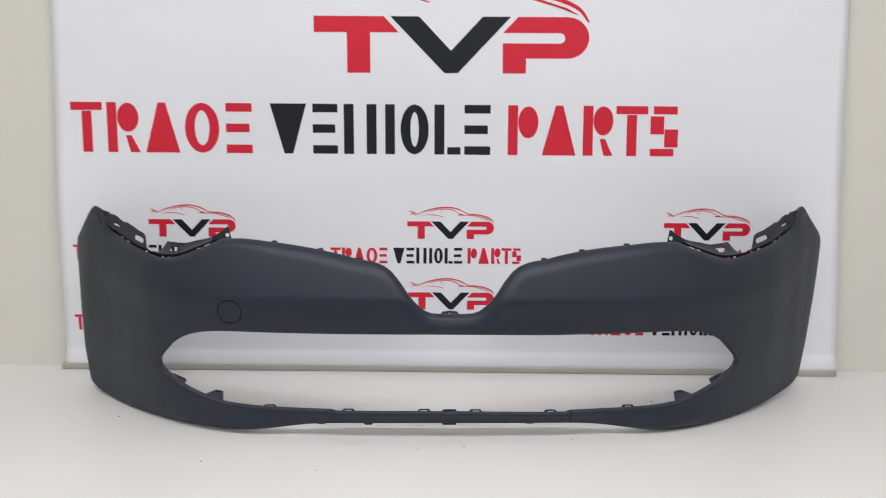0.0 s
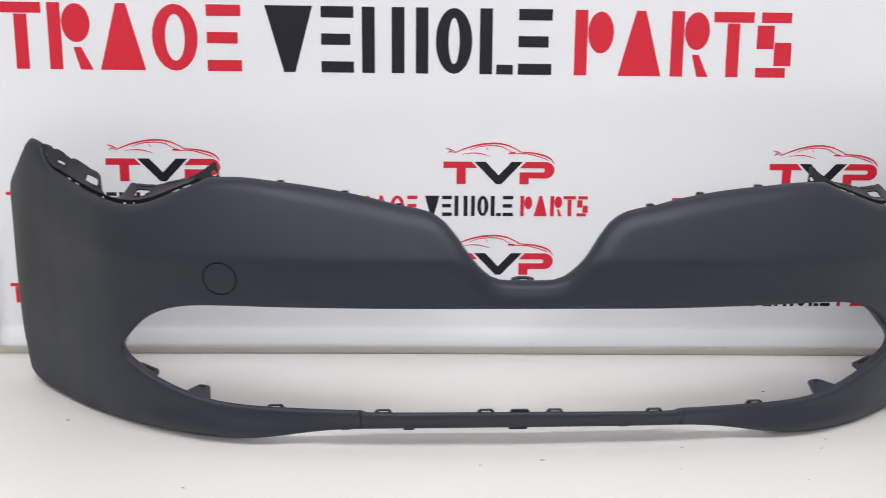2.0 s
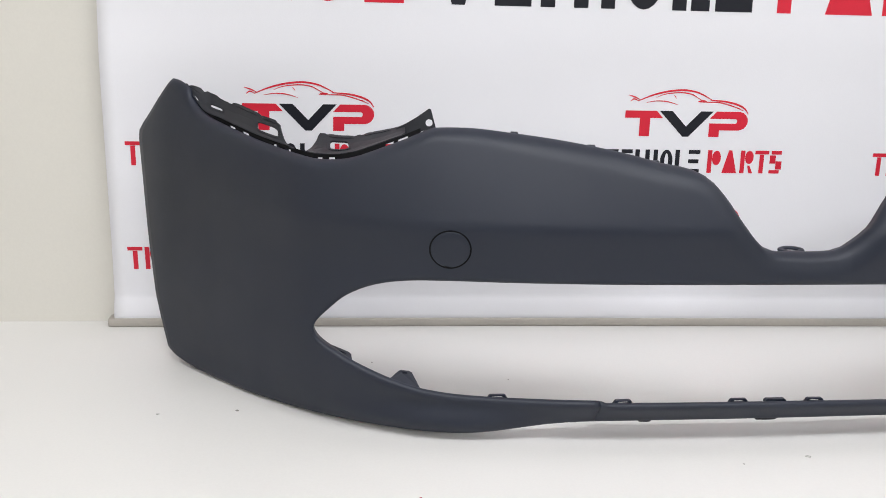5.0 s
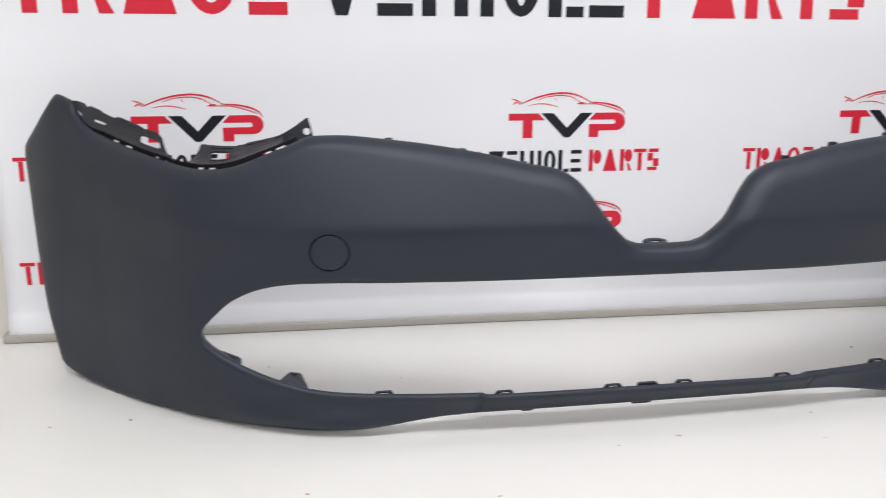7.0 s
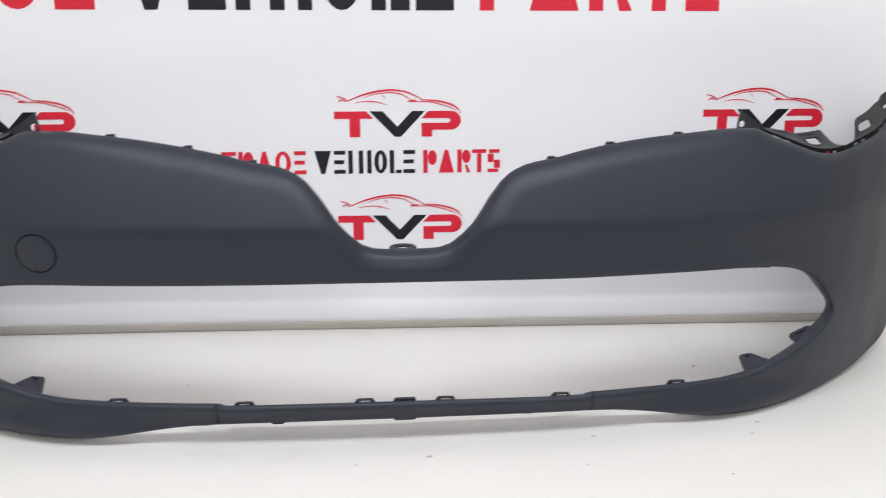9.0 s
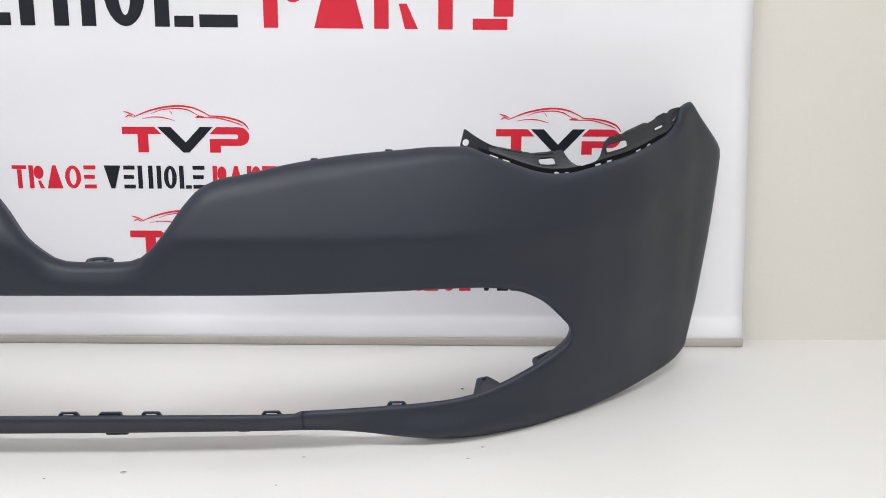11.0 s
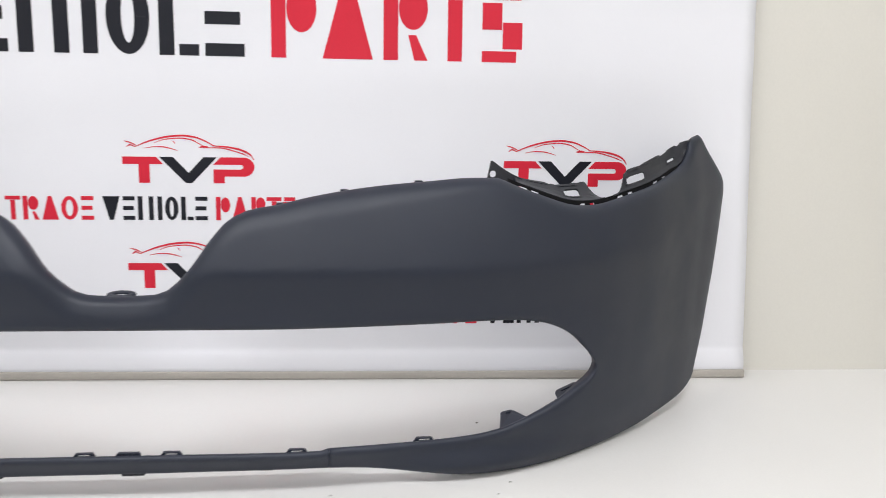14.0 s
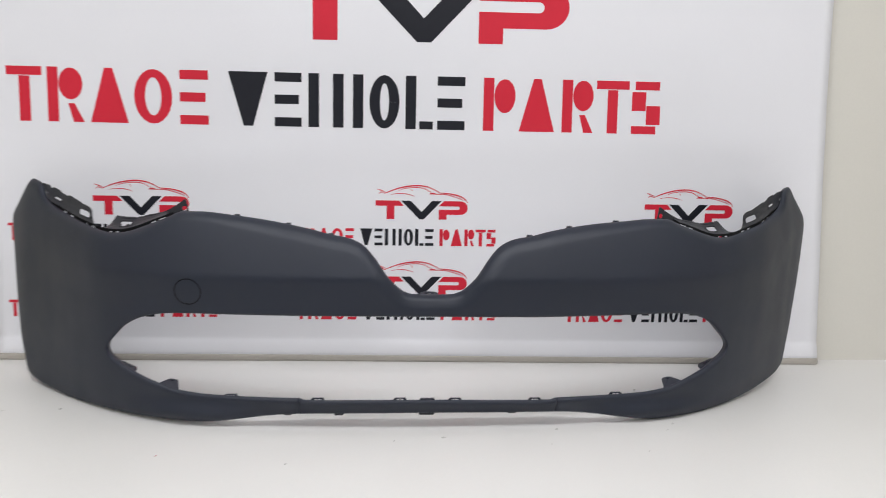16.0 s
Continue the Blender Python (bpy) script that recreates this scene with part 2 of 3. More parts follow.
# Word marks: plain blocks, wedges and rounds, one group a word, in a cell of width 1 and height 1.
def rect(a, b, c, d):
    return [(a, c), (b, c), (b, d), (a, d)]


def ring(cx, cz, rx, rz, k, q):
    """An upright oval band, cut open by a hair at its side."""
    return arc(cx, cz, rx, rz, 0.03, 359.97, 24) + arc(cx, cz, rx - k, rz - q, 359.97, 0.03, 24)


S = {}
S["bar_post"] = lambda k: [rect(0, 1, .84, 1), rect(.5 - k / 2, .5 + k / 2, 0, .825)]
S["post_round"] = lambda k: [rect(0, k, 0, 1), arc(k + .34, .70, .33, .29, 0, 345, 20), [(.56, .34), (.74, .34), (1, 0), (.70, 0)]]
S["post_half"] = lambda k: [rect(0, k, 0, 1), arc(k + .34, .66, .33, .32, 0, 345, 20)]
S["wedge_up"] = lambda k: [[(.04, 0), (.96, 0), (.60, 1), (.40, 1)]]
S["wedge_down"] = lambda k: [[(0, 1), (1, 1), (.62, 0), (.38, 0)]]
S["oval_band"] = lambda k: [ring(.5, .5, .5, .5, k, .15)]
S["three_bars"] = lambda k: [rect(0, 1, .83, 1), rect(0, .9, .42, .59), rect(0, 1, 0, .17)]
S["two_posts"] = lambda k: [rect(0, k, 0, 1), rect(1 - k - .07, .93, 0, 1)]
S["post"] = lambda k: [rect(0, 1, 0, 1)]
S["post_foot"] = lambda k: [rect(0, k, 0, 1), rect(k + .12, 1, 0, .15)]
S["two_rounds"] = lambda k: [rect(.12, .96, .84, 1), rect(.02, .50, .44, .80), rect(.52, 1, .18, .54), rect(.02, .86, 0, .15)]

# The cells of each word: kind of shape, start and width over the whole line's width of 1074.
LINE = 1074.0
WORDS = [
    (RED, "red block shape", [("bar_post", 0, 56), ("post_round", 64, 58), ("wedge_up", 129, 66), ("oval_band", 202, 61), ("three_bars", 275, 46)]),
    (BLACK, "black block shape", [("wedge_down", 353, 64), ("three_bars", 428, 44), ("two_posts", 483, 62), ("post", 556, 17), ("oval_band", 583, 50), ("post_foot", 643, 46), ("three_bars", 696, 46)]),
    (RED, "red block shape", [("post_half", 773, 54), ("wedge_up", 831, 65), ("post_round", 906, 53), ("bar_post", 964, 56), ("two_rounds", 1024, 50)]),
]


def word_line(x, z, width, height, slope=0.0):
    for mat, label, cells in WORDS:
        for kind, start, w in cells:
            for outline in S[kind](min(0.5, 17.5 / w)):
                ink("printed_block", [(x + width * (start + w * a) / LINE, z + height * b + slope * (start + w * a) / LINE) for a, b in outline], mat)


emblem(-0.3125, 0.7515, 0.669)
word_line(-0.9165, 0.5565, 1.498, 0.122, -0.005)
for ex, ez in ((-0.734, 0.346), (-0.087, 0.3425), (0.556, 0.341), (-0.085, 0.1612), (-0.737, 0.165), (0.562, 0.158)):
    emblem(ex, ez, 0.2175)
for wx, wz in ((-0.927, 0.2845), (-0.280, 0.2795), (0.365, 0.277), (-0.935, 0.1035), (-0.274, 0.0985), (0.372, 0.0955)):
    word_line(wx, wz, 0.479, 0.040)


# ---- the bumper ----
bumper = new("car_bumper")
bumper.matrix_world = pose(0.019, 1.861, 0, 0, 0, 1.45)
tagged(bumper, "dark grey primed plastic car front bumper standing on the white floor", "car bumper")

plan = pchip([0, .2, .35, .453, .55, .62, .7, .78, .84, .88, .92, .96],
             [-.085, -.080, -.069, -.053, -.020, .020, .094, .188, .258, .305, .366, .44])
lean = pchip([-.02, 0, .03, .06, .12, .2, .235, .265, .287, .296, .307, .33, .36, .40, .45],
             [.063, .049, .035, .025, .017, .0140, .0115, .0060, .0014, .0, .003, .0105, .022, .040, .062])
top_edge = pchip([0, .03, .048, .060, .073, .088, .110, .132, .158, .19, .22, .27, .32, .37, .43, .466, .485, .503, .524, .546, .567, .589, .613, .643, .676, .70, .737, .763, .783, .80, .811, .818, .84, .96],
                 [.2610, .2620, .2645, .2720, .2840, .3015, .3325, .355, .366, .3715, .379, .389, .397, .403, .408, .407, .3995, .3915, .383, .374, .3665, .362, .3605, .3635, .368, .3715, .379, .3855, .392, .404, .419, .431, .438, .438])
TIP_U, TIP_Z = 0.6215, 0.137
over = pchip([0, .05, .0806, .1037, .15, .218, .2837, .333, .381, .449, .79],
             [.137, .146, .1525, .1575, .1702, .1938, .2113, .2195, .2236, .2252, .2242])
under = pchip([0, .05, .1025, .1658, .246, .317, .384, .44, .489, .79],
              [.137, .1278, .1195, .1108, .0955, .0805, .0668, .0607, .0590, .0580])
foot = pchip([0, .20, .25, .30, .345, .385, .43, .47, .51, .72, .80, .86, .895, .91, .92, .96], [.0248, .0241, .0233, .0205, .0158, .0100, .0035, .001, 0.0, .002, .004, .007, .011, .015, .021, .025])


def rear(z):
    """The wheel-arch edge: two straight runs that meet at the shoulder."""
    return float(np.interp(z, [0, .10, .20, .30, .345, .358, .438], [.855, .8823, .8969, .908, .9134, .912, .842]))


WRAP = 0.76


def skin(u, z):
    """The outer face, as depth behind the bumper's middle."""
    k = max(0.0, min(1.0, (0.85 - u) / 0.25))
    k = k * k * (3 - 2 * k)
    lip = -0.010 * math.exp(-((z - 0.018) / 0.018) ** 2) * math.exp(-((u - 0.46) / 0.11) ** 2)
    lip += 0.008 * math.exp(-((z - 0.050) / 0.018) ** 2) * math.exp(-((u - 0.42) / 0.12) ** 2)
    s = max(0.0, min(1.0, (0.058 - z) / 0.034)) * max(0.0, min(1.0, (0.42 - u) / 0.15))
    lip += 0.011 * s * s * (3 - 2 * s)
    h, q = max(0.0, min(1.0, (z - 0.33) / 0.10)), max(0.0, min(1.0, (u - 0.62) / 0.18))
    crown = 0.026 * h * h * (3 - 2 * h) * q * q * (3 - 2 * q)
    return plan(u) + k * lean(z) + lip + crown


def sink(u, z):
    """How far the right half hangs lower than the left."""
    k = max(0.0, min(1.0, u / 0.2)) * max(0.0, min(1.0, (0.80 - u) / 0.15))
    return 0.0045 * k * max(0.0, min(1.0, z / 0.05, 1.0 - (z - 0.15) / 0.25))


def skewed(side, u, w, z):
    """A place on one half: the moulding is a little skewed and its right shoulder hangs lower."""
    k = max(0.0, min(1.0, (u - 0.58) / 0.25))
    g = max(0.0, min(1.0, (u - 0.70) / 0.11, (0.915 - u) / 0.07))
    x = side * u + (0.008 + 0.015 * min(1.0, z / 0.4)) * k * k * (3 - 2 * k) - 0.009 * min(1.0, z / 0.4) * g * g * (3 - 2 * g)
    q = max(0.0, min(1.0, (u - 0.80) / 0.10))
    x += (0.0025 * k * math.exp(-((z - 0.24) / 0.12) ** 2) if side > 0 else 0.0) - (0.0066 if side > 0 else 0.0012) * q * q * (3 - 2 * q)
    if side > 0:
        z -= sink(u, z)
        h = max(0.0, min(1.0, (z - 0.25) / 0.14))
        z -= 0.008 * h * math.exp(-((u - 0.43) / 0.15) ** 2)
        h = max(0.0, min(1.0, (u - 0.65) / 0.2))
        z += 0.008 * h * h * (3 - 2 * h) * max(0.0, 1 - z / 0.12)
        z -= 0.0065 * math.exp(-((u - 0.56) / 0.16) ** 2) * max(0.0, 1 - z / 0.08)
    else:
        z += 0.0040 * math.exp(-((u - 0.53) / 0.15) ** 2) * max(0.0, 1 - z / 0.08)
    return (x, w, z)


def column(c):
    """u for a column at c, at height z: straight up and down in front, swept to the wheel arch at the side."""
    return lambda z: c if c <= WRAP else WRAP + (c - WRAP) / (0.92 - WRAP) * (rear(z) - WRAP)


def eased(n):
    return [0.5 - 0.5 * math.cos(math.pi * i / n) for i in range(n + 1)]


def edge_band(d, r):
    """A sloped band under the upper edge, with a soft crease at its foot and a small round at its brink."""
    k = max(0.0, 1 - d / r)
    return 0.36 * r * k * k * (1.7 - 0.7 * k) + edge_roll(d, 0.009) if k > 0 else 0.0


def edge_roll(d, r):
    return r * (1 - math.sqrt(max(0.0, 1 - ((r - d) / r) ** 2))) if d < r else 0.0


COLS = sorted(set([round(0.6215 * math.sin(math.pi / 2 * i / 70), 5) for i in range(71)] + [round(0.6215 + (0.92 - 0.6215) * (i / 34), 5) for i in range(35)]
                  + [TIP_U + 0.0004, 0.2485, 0.06, 0.075, 0.09, 0.105, 0.12, 0.135, 0.15]))


def top_of(c):
    """Height of the upper edge in a column."""
    z = top_edge(c)
    if c > WRAP:
        for _ in range(20):
            z = top_edge(column(c)(z))
    return z


def column_points(c, z0, z1, n, roll0, roll1, flange0, flange1, drop=0.003):
    """Points up one column between two edges, rolled at each and with a flange turned back behind it."""
    f, pts = column(c), []
    slope = (top_of(min(c + .004, .92)) - top_of(max(c - .004, 0))) / (min(c + .004, .92) - max(c - .004, 0)) if roll1 > 0.012 else 0.0
    for i, t in enumerate(eased(n)):
        z = z0 + (z1 - z0) * t
        u = f(z)
        w = skin(u, z)
        d0, d1 = (z - z0), (z1 - z) / math.sqrt(1 + slope * slope)
        if roll0:
            w += edge_roll(d0, roll0)
        if roll1:
            w += (1 + 0.35 * math.exp(-(c / 0.085) ** 2)) * edge_band(d1, roll1) if roll1 > 0.012 else edge_roll(d1, roll1)
        pts.append((u, w, z))
    if flange0:
        u, w, z = pts[0]
        pts.insert(0, (u, w + flange0, z))
    if flange1:
        u, w, z = pts[-1]
        pts.append((u, w + flange1, z - drop))
    return pts


def skin_strip(bm, columns):
    """Quads between columns of points, on both sides of the middle."""
    for side in (1, -1):
        last = None
        for pts in columns:
            vs = [bm.verts.new(skewed(side, u, w, z)) for u, w, z in pts]
            if last:
                for j in range(len(vs) - 1):
                    bm.faces.new((last[j], last[j + 1], vs[j + 1], vs[j]))
            last = vs
    bmesh.ops.remove_doubles(bm, verts=bm.verts, dist=0.0002)


def open_over(c):
    return over(math.sqrt(max(0, TIP_U - c)))


def open_under(c):
    return under(math.sqrt(max(0, TIP_U - c)))


def upper_columns():
    out = []
    for c in COLS:
        inside = c <= TIP_U
        z0 = open_over(c) if inside else TIP_Z
        r1 = 0.024 + 0.003 * math.exp(-(c / 0.10) ** 2) if c < 0.28 else max(0.0121, 0.024 - 0.055 * (c - 0.28))
        out.append(column_points(c, z0, top_of(c), 34, 0.007 * min(1, (TIP_U - c) / 0.03) if inside else 0, r1,
                                 0.020 if inside else 1e-5, 0.012))
    return out


def lower_columns(c0, c1):
    out = []
    for c in COLS:
        if not (c0 <= c <= c1):
            continue
        inside = c <= TIP_U
        z1 = open_under(c) if inside else TIP_Z
        out.append(column_points(c, foot(c), z1, 20, 0.004, 0.007 * min(1, (TIP_U - c) / 0.03) if inside else 0,
                                 0.020, 0.020 - 0.006 * min(1, (TIP_U - c) / 0.05) if inside else 1e-5, 0.006 * min(1, (TIP_U - c) / 0.05) if inside else 0))
    return out


def build_shell():
    bm = bmesh.new()
    skin_strip(bm, upper_columns())
    skin_strip(bm, lower_columns(0.2485, 0.93))
    bmesh.ops.remove_doubles(bm, verts=bm.verts, dist=0.0002)
    ob = part("shell", bm, PRIMER, bumper)
    thick = ob.modifiers.new("thickness", "SOLIDIFY")
    thick.thickness, thick.offset = 0.003, 0
    return ob


def build_bar():
    bm = bmesh.new()
    cols = []
    for c in [0.236 * i / 20 for i in range(21)] + [0.2395, 0.2425, 0.2455, 0.2483]:
        step = max(0.0, min(1.0, (0.2475 - c) / 0.010))
        pts = column_points(c, foot(c), open_under(c) - 0.0035 * step * step * (3 - 2 * step), 14, 0.004, 0.006, 0.030, 0.014, 0.006)
        cols.append([(u, w + 0.0003, z) for u, w, z in pts])
    skin_strip(bm, cols)
    ob = part("lower_bar", bm, PRIMER, bumper, "separate narrow bar under the opening")
    thick = ob.modifiers.new("thickness", "SOLIDIFY")
    thick.thickness, thick.offset = 0.003, 0


build_shell()
build_bar()


def bar_stub(u, half):
    """A short moulded foot under the bar: a tapered block with a slot in its face, reaching the floor."""
    bm = box_bm(-half, half, 0.0, 0.016, 0.014, 0.034, 0.0022)
    for v in bm.verts:
        v.co.x *= 1.0 - 0.22 * (1 - v.co.z / 0.034)
        v.co.y += 0.004 * (1 - v.co.z / 0.034)
    box_bm(-half * 0.45, half * 0.45, -0.0012, 0.004, 0.016, 0.024, 0.001, bm=bm)
    for v in bm.verts:
        v.co = Vector((u + v.co.x, plan(abs(u)) + lean(0.03) + 0.026 + v.co.y, v.co.z))
    part("bar_stub", bm, RAW, bumper, "short moulded foot under the bar")


for u, half in ((-0.273, 0.009), (-0.174, 0.010), (-0.0035, 0.017), (0.166, 0.010), (0.268, 0.009)):
    bar_stub(u, half)


def loop_tab(name, u, w, z, width, height, depth, hole=True, turn=0.0, slot=(.66, .40, .80), top=0.72):
    """A small moulded tab, wider at its root, with a slot through it."""
    bm = bmesh.new()
    a, b, h = width / 2, width * top / 2, height
    outer = [(-a, 0), (-b, h * .85), (-b * .85, h), (b * .85, h), (b, h * .85), (a, 0)]
    if hole:
        k, lo, hi = slot
        inner = [(-b * k, h * lo), (-b * k, h * (hi - .1)), (-b * k * .85, h * hi), (b * k * .85, h * hi), (b * k, h * (hi - .1)), (b * k, h * lo)]
        loops = []
        for y in (0, depth):
            loops.append(([bm.verts.new((x, y, q)) for x, q in outer], [bm.verts.new((x, y, q)) for x, q in inner]))
        for o, i in loops:
            for k in range(6):
                bm.faces.new((o[k], o[(k + 1) % 6], i[(k + 1) % 6], i[k]))
        for s in (0, 1):
            for k in range(6):
                bm.faces.new((loops[0][s][k], loops[0][s][(k + 1) % 6], loops[1][s][(k + 1) % 6], loops[1][s][k]))
    else:
        loops = [[bm.verts.new((x, y, q)) for x, q in outer] for y in (0, depth)]
        bm.faces.new(loops[0])
        bm.faces.new(loops[1][::-1])
        for k in range(6):
            bm.faces.new((loops[0][k], loops[0][(k + 1) % 6], loops[1][(k + 1) % 6], loops[1][k]))
    for v in bm.verts:
        v.co = pose(u, w, z, 0, 0, turn) @ v.co
        v.co.z -= sink(v.co.x, v.co.z)
    return part(name, bm, PRIMER, bumper, smooth=False)


def tongue(name, side, outer, centre, slot, label):
    """A flat tongue reaching back from the lip of the opening, with a slot through it near its tip."""
    bm = bmesh.new()
    cu, cw, cz = centre
    su, sw, rise = slot
    inner = [(cu + a * su, cw + b * sw, cz + rise * a * su) for a, b in ((-.7, -1), (.7, -1), (1, 0), (.7, 1), (-.7, 1), (-1, 0))]
    loops = []
    for drop in (0.0, 0.0030):
        loops.append([[bm.verts.new(skewed(side, u, w, z - drop)) for u, w, z in ring] for ring in (outer, inner)])
    for o, i in loops:
        for k in range(6):
            bm.faces.new((o[k], o[(k + 1) % 6], i[(k + 1) % 6], i[k]))
    for s_ in (0, 1):
        for k in range(6):
            bm.faces.new((loops[0][s_][k], loops[0][s_][(k + 1) % 6], loops[1][s_][(k + 1) % 6], loops[1][s_][k]))
    part(name, bm, PRIMER, bumper, label, smooth=False)


# Tabs along the bar's upper edge, and the wide catch in its middle.
for u in (-0.379, -0.214, -0.057, 0.050, 0.207, 0.374):
    loop_tab("bar_tab", u, skin(abs(u), .06) + 0.014, open_under(abs(u)) - (0.0060 if abs(u) > 0.3 else 0.0090), 0.031, 0.0080, 0.005)
loop_tab("bar_catch", -0.004, skin(0, .06) + 0.018, 0.0450, 0.032, 0.0098, 0.006, slot=(.8, .80, .92), top=0.9)
for side in (-1, 1):
    # Fixing tabs on the lower corners of the opening.
    tongue("fixing_tongue", side, [(.4790, -.004, .0640), (.5215, .003, .0755), (.5065, .034, .0745), (.5025, .0385, .0745), (.4915, .0415, .0715), (.4875, .0385, .0705)],
           (.4975, .0330, .0722), (.0042, .0026, .07), "flat tongue with a screw slot")
    tongue("corner_tab", side, [(.5680, .0240, .0905), (.6020, .0380, .1075), (.5985, .0540, .1065), (.5960, .0590, .1053), (.5720, .0590, .0940), (.5690, .0540, .0925)],
           (.5835, .0500, .0989), (.0085, .0022, .47), "small slotted tab behind the lip")
    # Snap clips along the upper edge.
    for u in (0.366, 0.270, 0.190):
        low = 0.008 * math.exp(-((u - 0.43) / 0.15) ** 2) if side > 0 else 0.0
        loop_tab("edge_clip", side * u, skin(u, top_edge(u)) + 0.034, top_edge(u) - 0.012 - low, 0.014, 0.0125, 0.008, hole=False, turn=side * 8)


def notch_clip():
    """A flat oval eye standing back from the foot of the notch."""
    bm = bmesh.new()
    n, rings = 28, []
    for rx, ry, dz in ((.0170, .0105, 0), (.0180, .0115, .0015), (.0170, .0105, .003), (.0100, .0048, .003), (.0095, .0044, .0015), (.0100, .0048, 0)):
        rings.append([bm.verts.new((rx * math.cos(2 * math.pi * i / n) - 0.004, ry * math.sin(2 * math.pi * i / n), dz)) for i in range(n)])
    for a, b in zip(rings, rings[1:] + rings[:1]):
        for i in range(n):
            bm.faces.new((a[i], a[(i + 1) % n], b[(i + 1) % n], b[i]))
    for v in bm.verts:
        v.co = pose(0, skin(0, .262) + 0.047, 0.2575, 8, 0, 0) @ v.co
    part("notch_clip", bm, PRIMER, bumper, "flat oval eye at the notch")


notch_clip()


def root_of(u, outer):
    """Where a bracket springs from behind the rolled upper edge."""
    ze = top_edge(u)
    near = max(0.0, min(1.0, (u - 0.765) / 0.03)) if outer else 0.0
    return skin(u, ze) + 0.022 - 0.008 * near, ze + 0.0060 - 0.003 * near


OUT_BACK_W = pchip([.640, .6445, .671, .70, .74, .788, .806, .820], [.070, .082, .131, .163, .211, .264, .268, .272])
OUT_BACK_Z = pchip([.640, .6445, .671, .70, .74, .788, .806, .820], [.369, .371, .3975, .4025, .4115, .4235, .430, .434])
IN_BACK_Z = pchip([.455, .468, .484, .4985, .510, .524, .540, .555, .568, .584, .601, .612, .620, .632], [.4255, .424, .4145, .405, .400, .3945, .391, .3875, .385, .3845, .3855, .3855, .380, .366])


def on_bracket(u, t, outer, lift=0.0):
    """A place on a bracket's face: t runs from its root to its back edge, lift stands off the face."""
    w0, z0 = root_of(u, outer)
    w1, z1 = (OUT_BACK_W(u), OUT_BACK_Z(u)) if outer else (w0 + 0.048, IN_BACK_Z(u))
    dw, dz = w1 - w0, z1 - z0
    d = math.hypot(dw, dz) or 1.0
    return u, w0 + dw * t - lift * dz / d, z0 + dz * t + lift * dw / d - 0.0035 * math.sin(math.pi * max(0.0, min(1.0, t)))


def slot_loop(cu, ct, hu, ht, n=28, e=0.5):
    """A rounded slot in the face's own two directions."""
    out = []
    for i in range(n):
        a = 2 * math.pi * i / n
        c, s_ = math.cos(a), math.sin(a)
        out.append((cu + hu * math.copysign(abs(c) ** e, c), ct + ht * math.copysign(abs(s_) ** e, s_)))
    return out


def dense(points, step=0.003):
    """Points along a closed outline, no farther apart than a step (one unit of t counts as 0.05)."""
    out = []
    for (u0, t0), (u1, t1) in zip(points, points[1:] + points[:1]):
        n = max(1, int(math.hypot(u1 - u0, 0.05 * (t1 - t0)) / step))
        out += [(u0 + (u1 - u0) * i / n, t0 + (t1 - t0) * i / n) for i in range(n)]
    return out


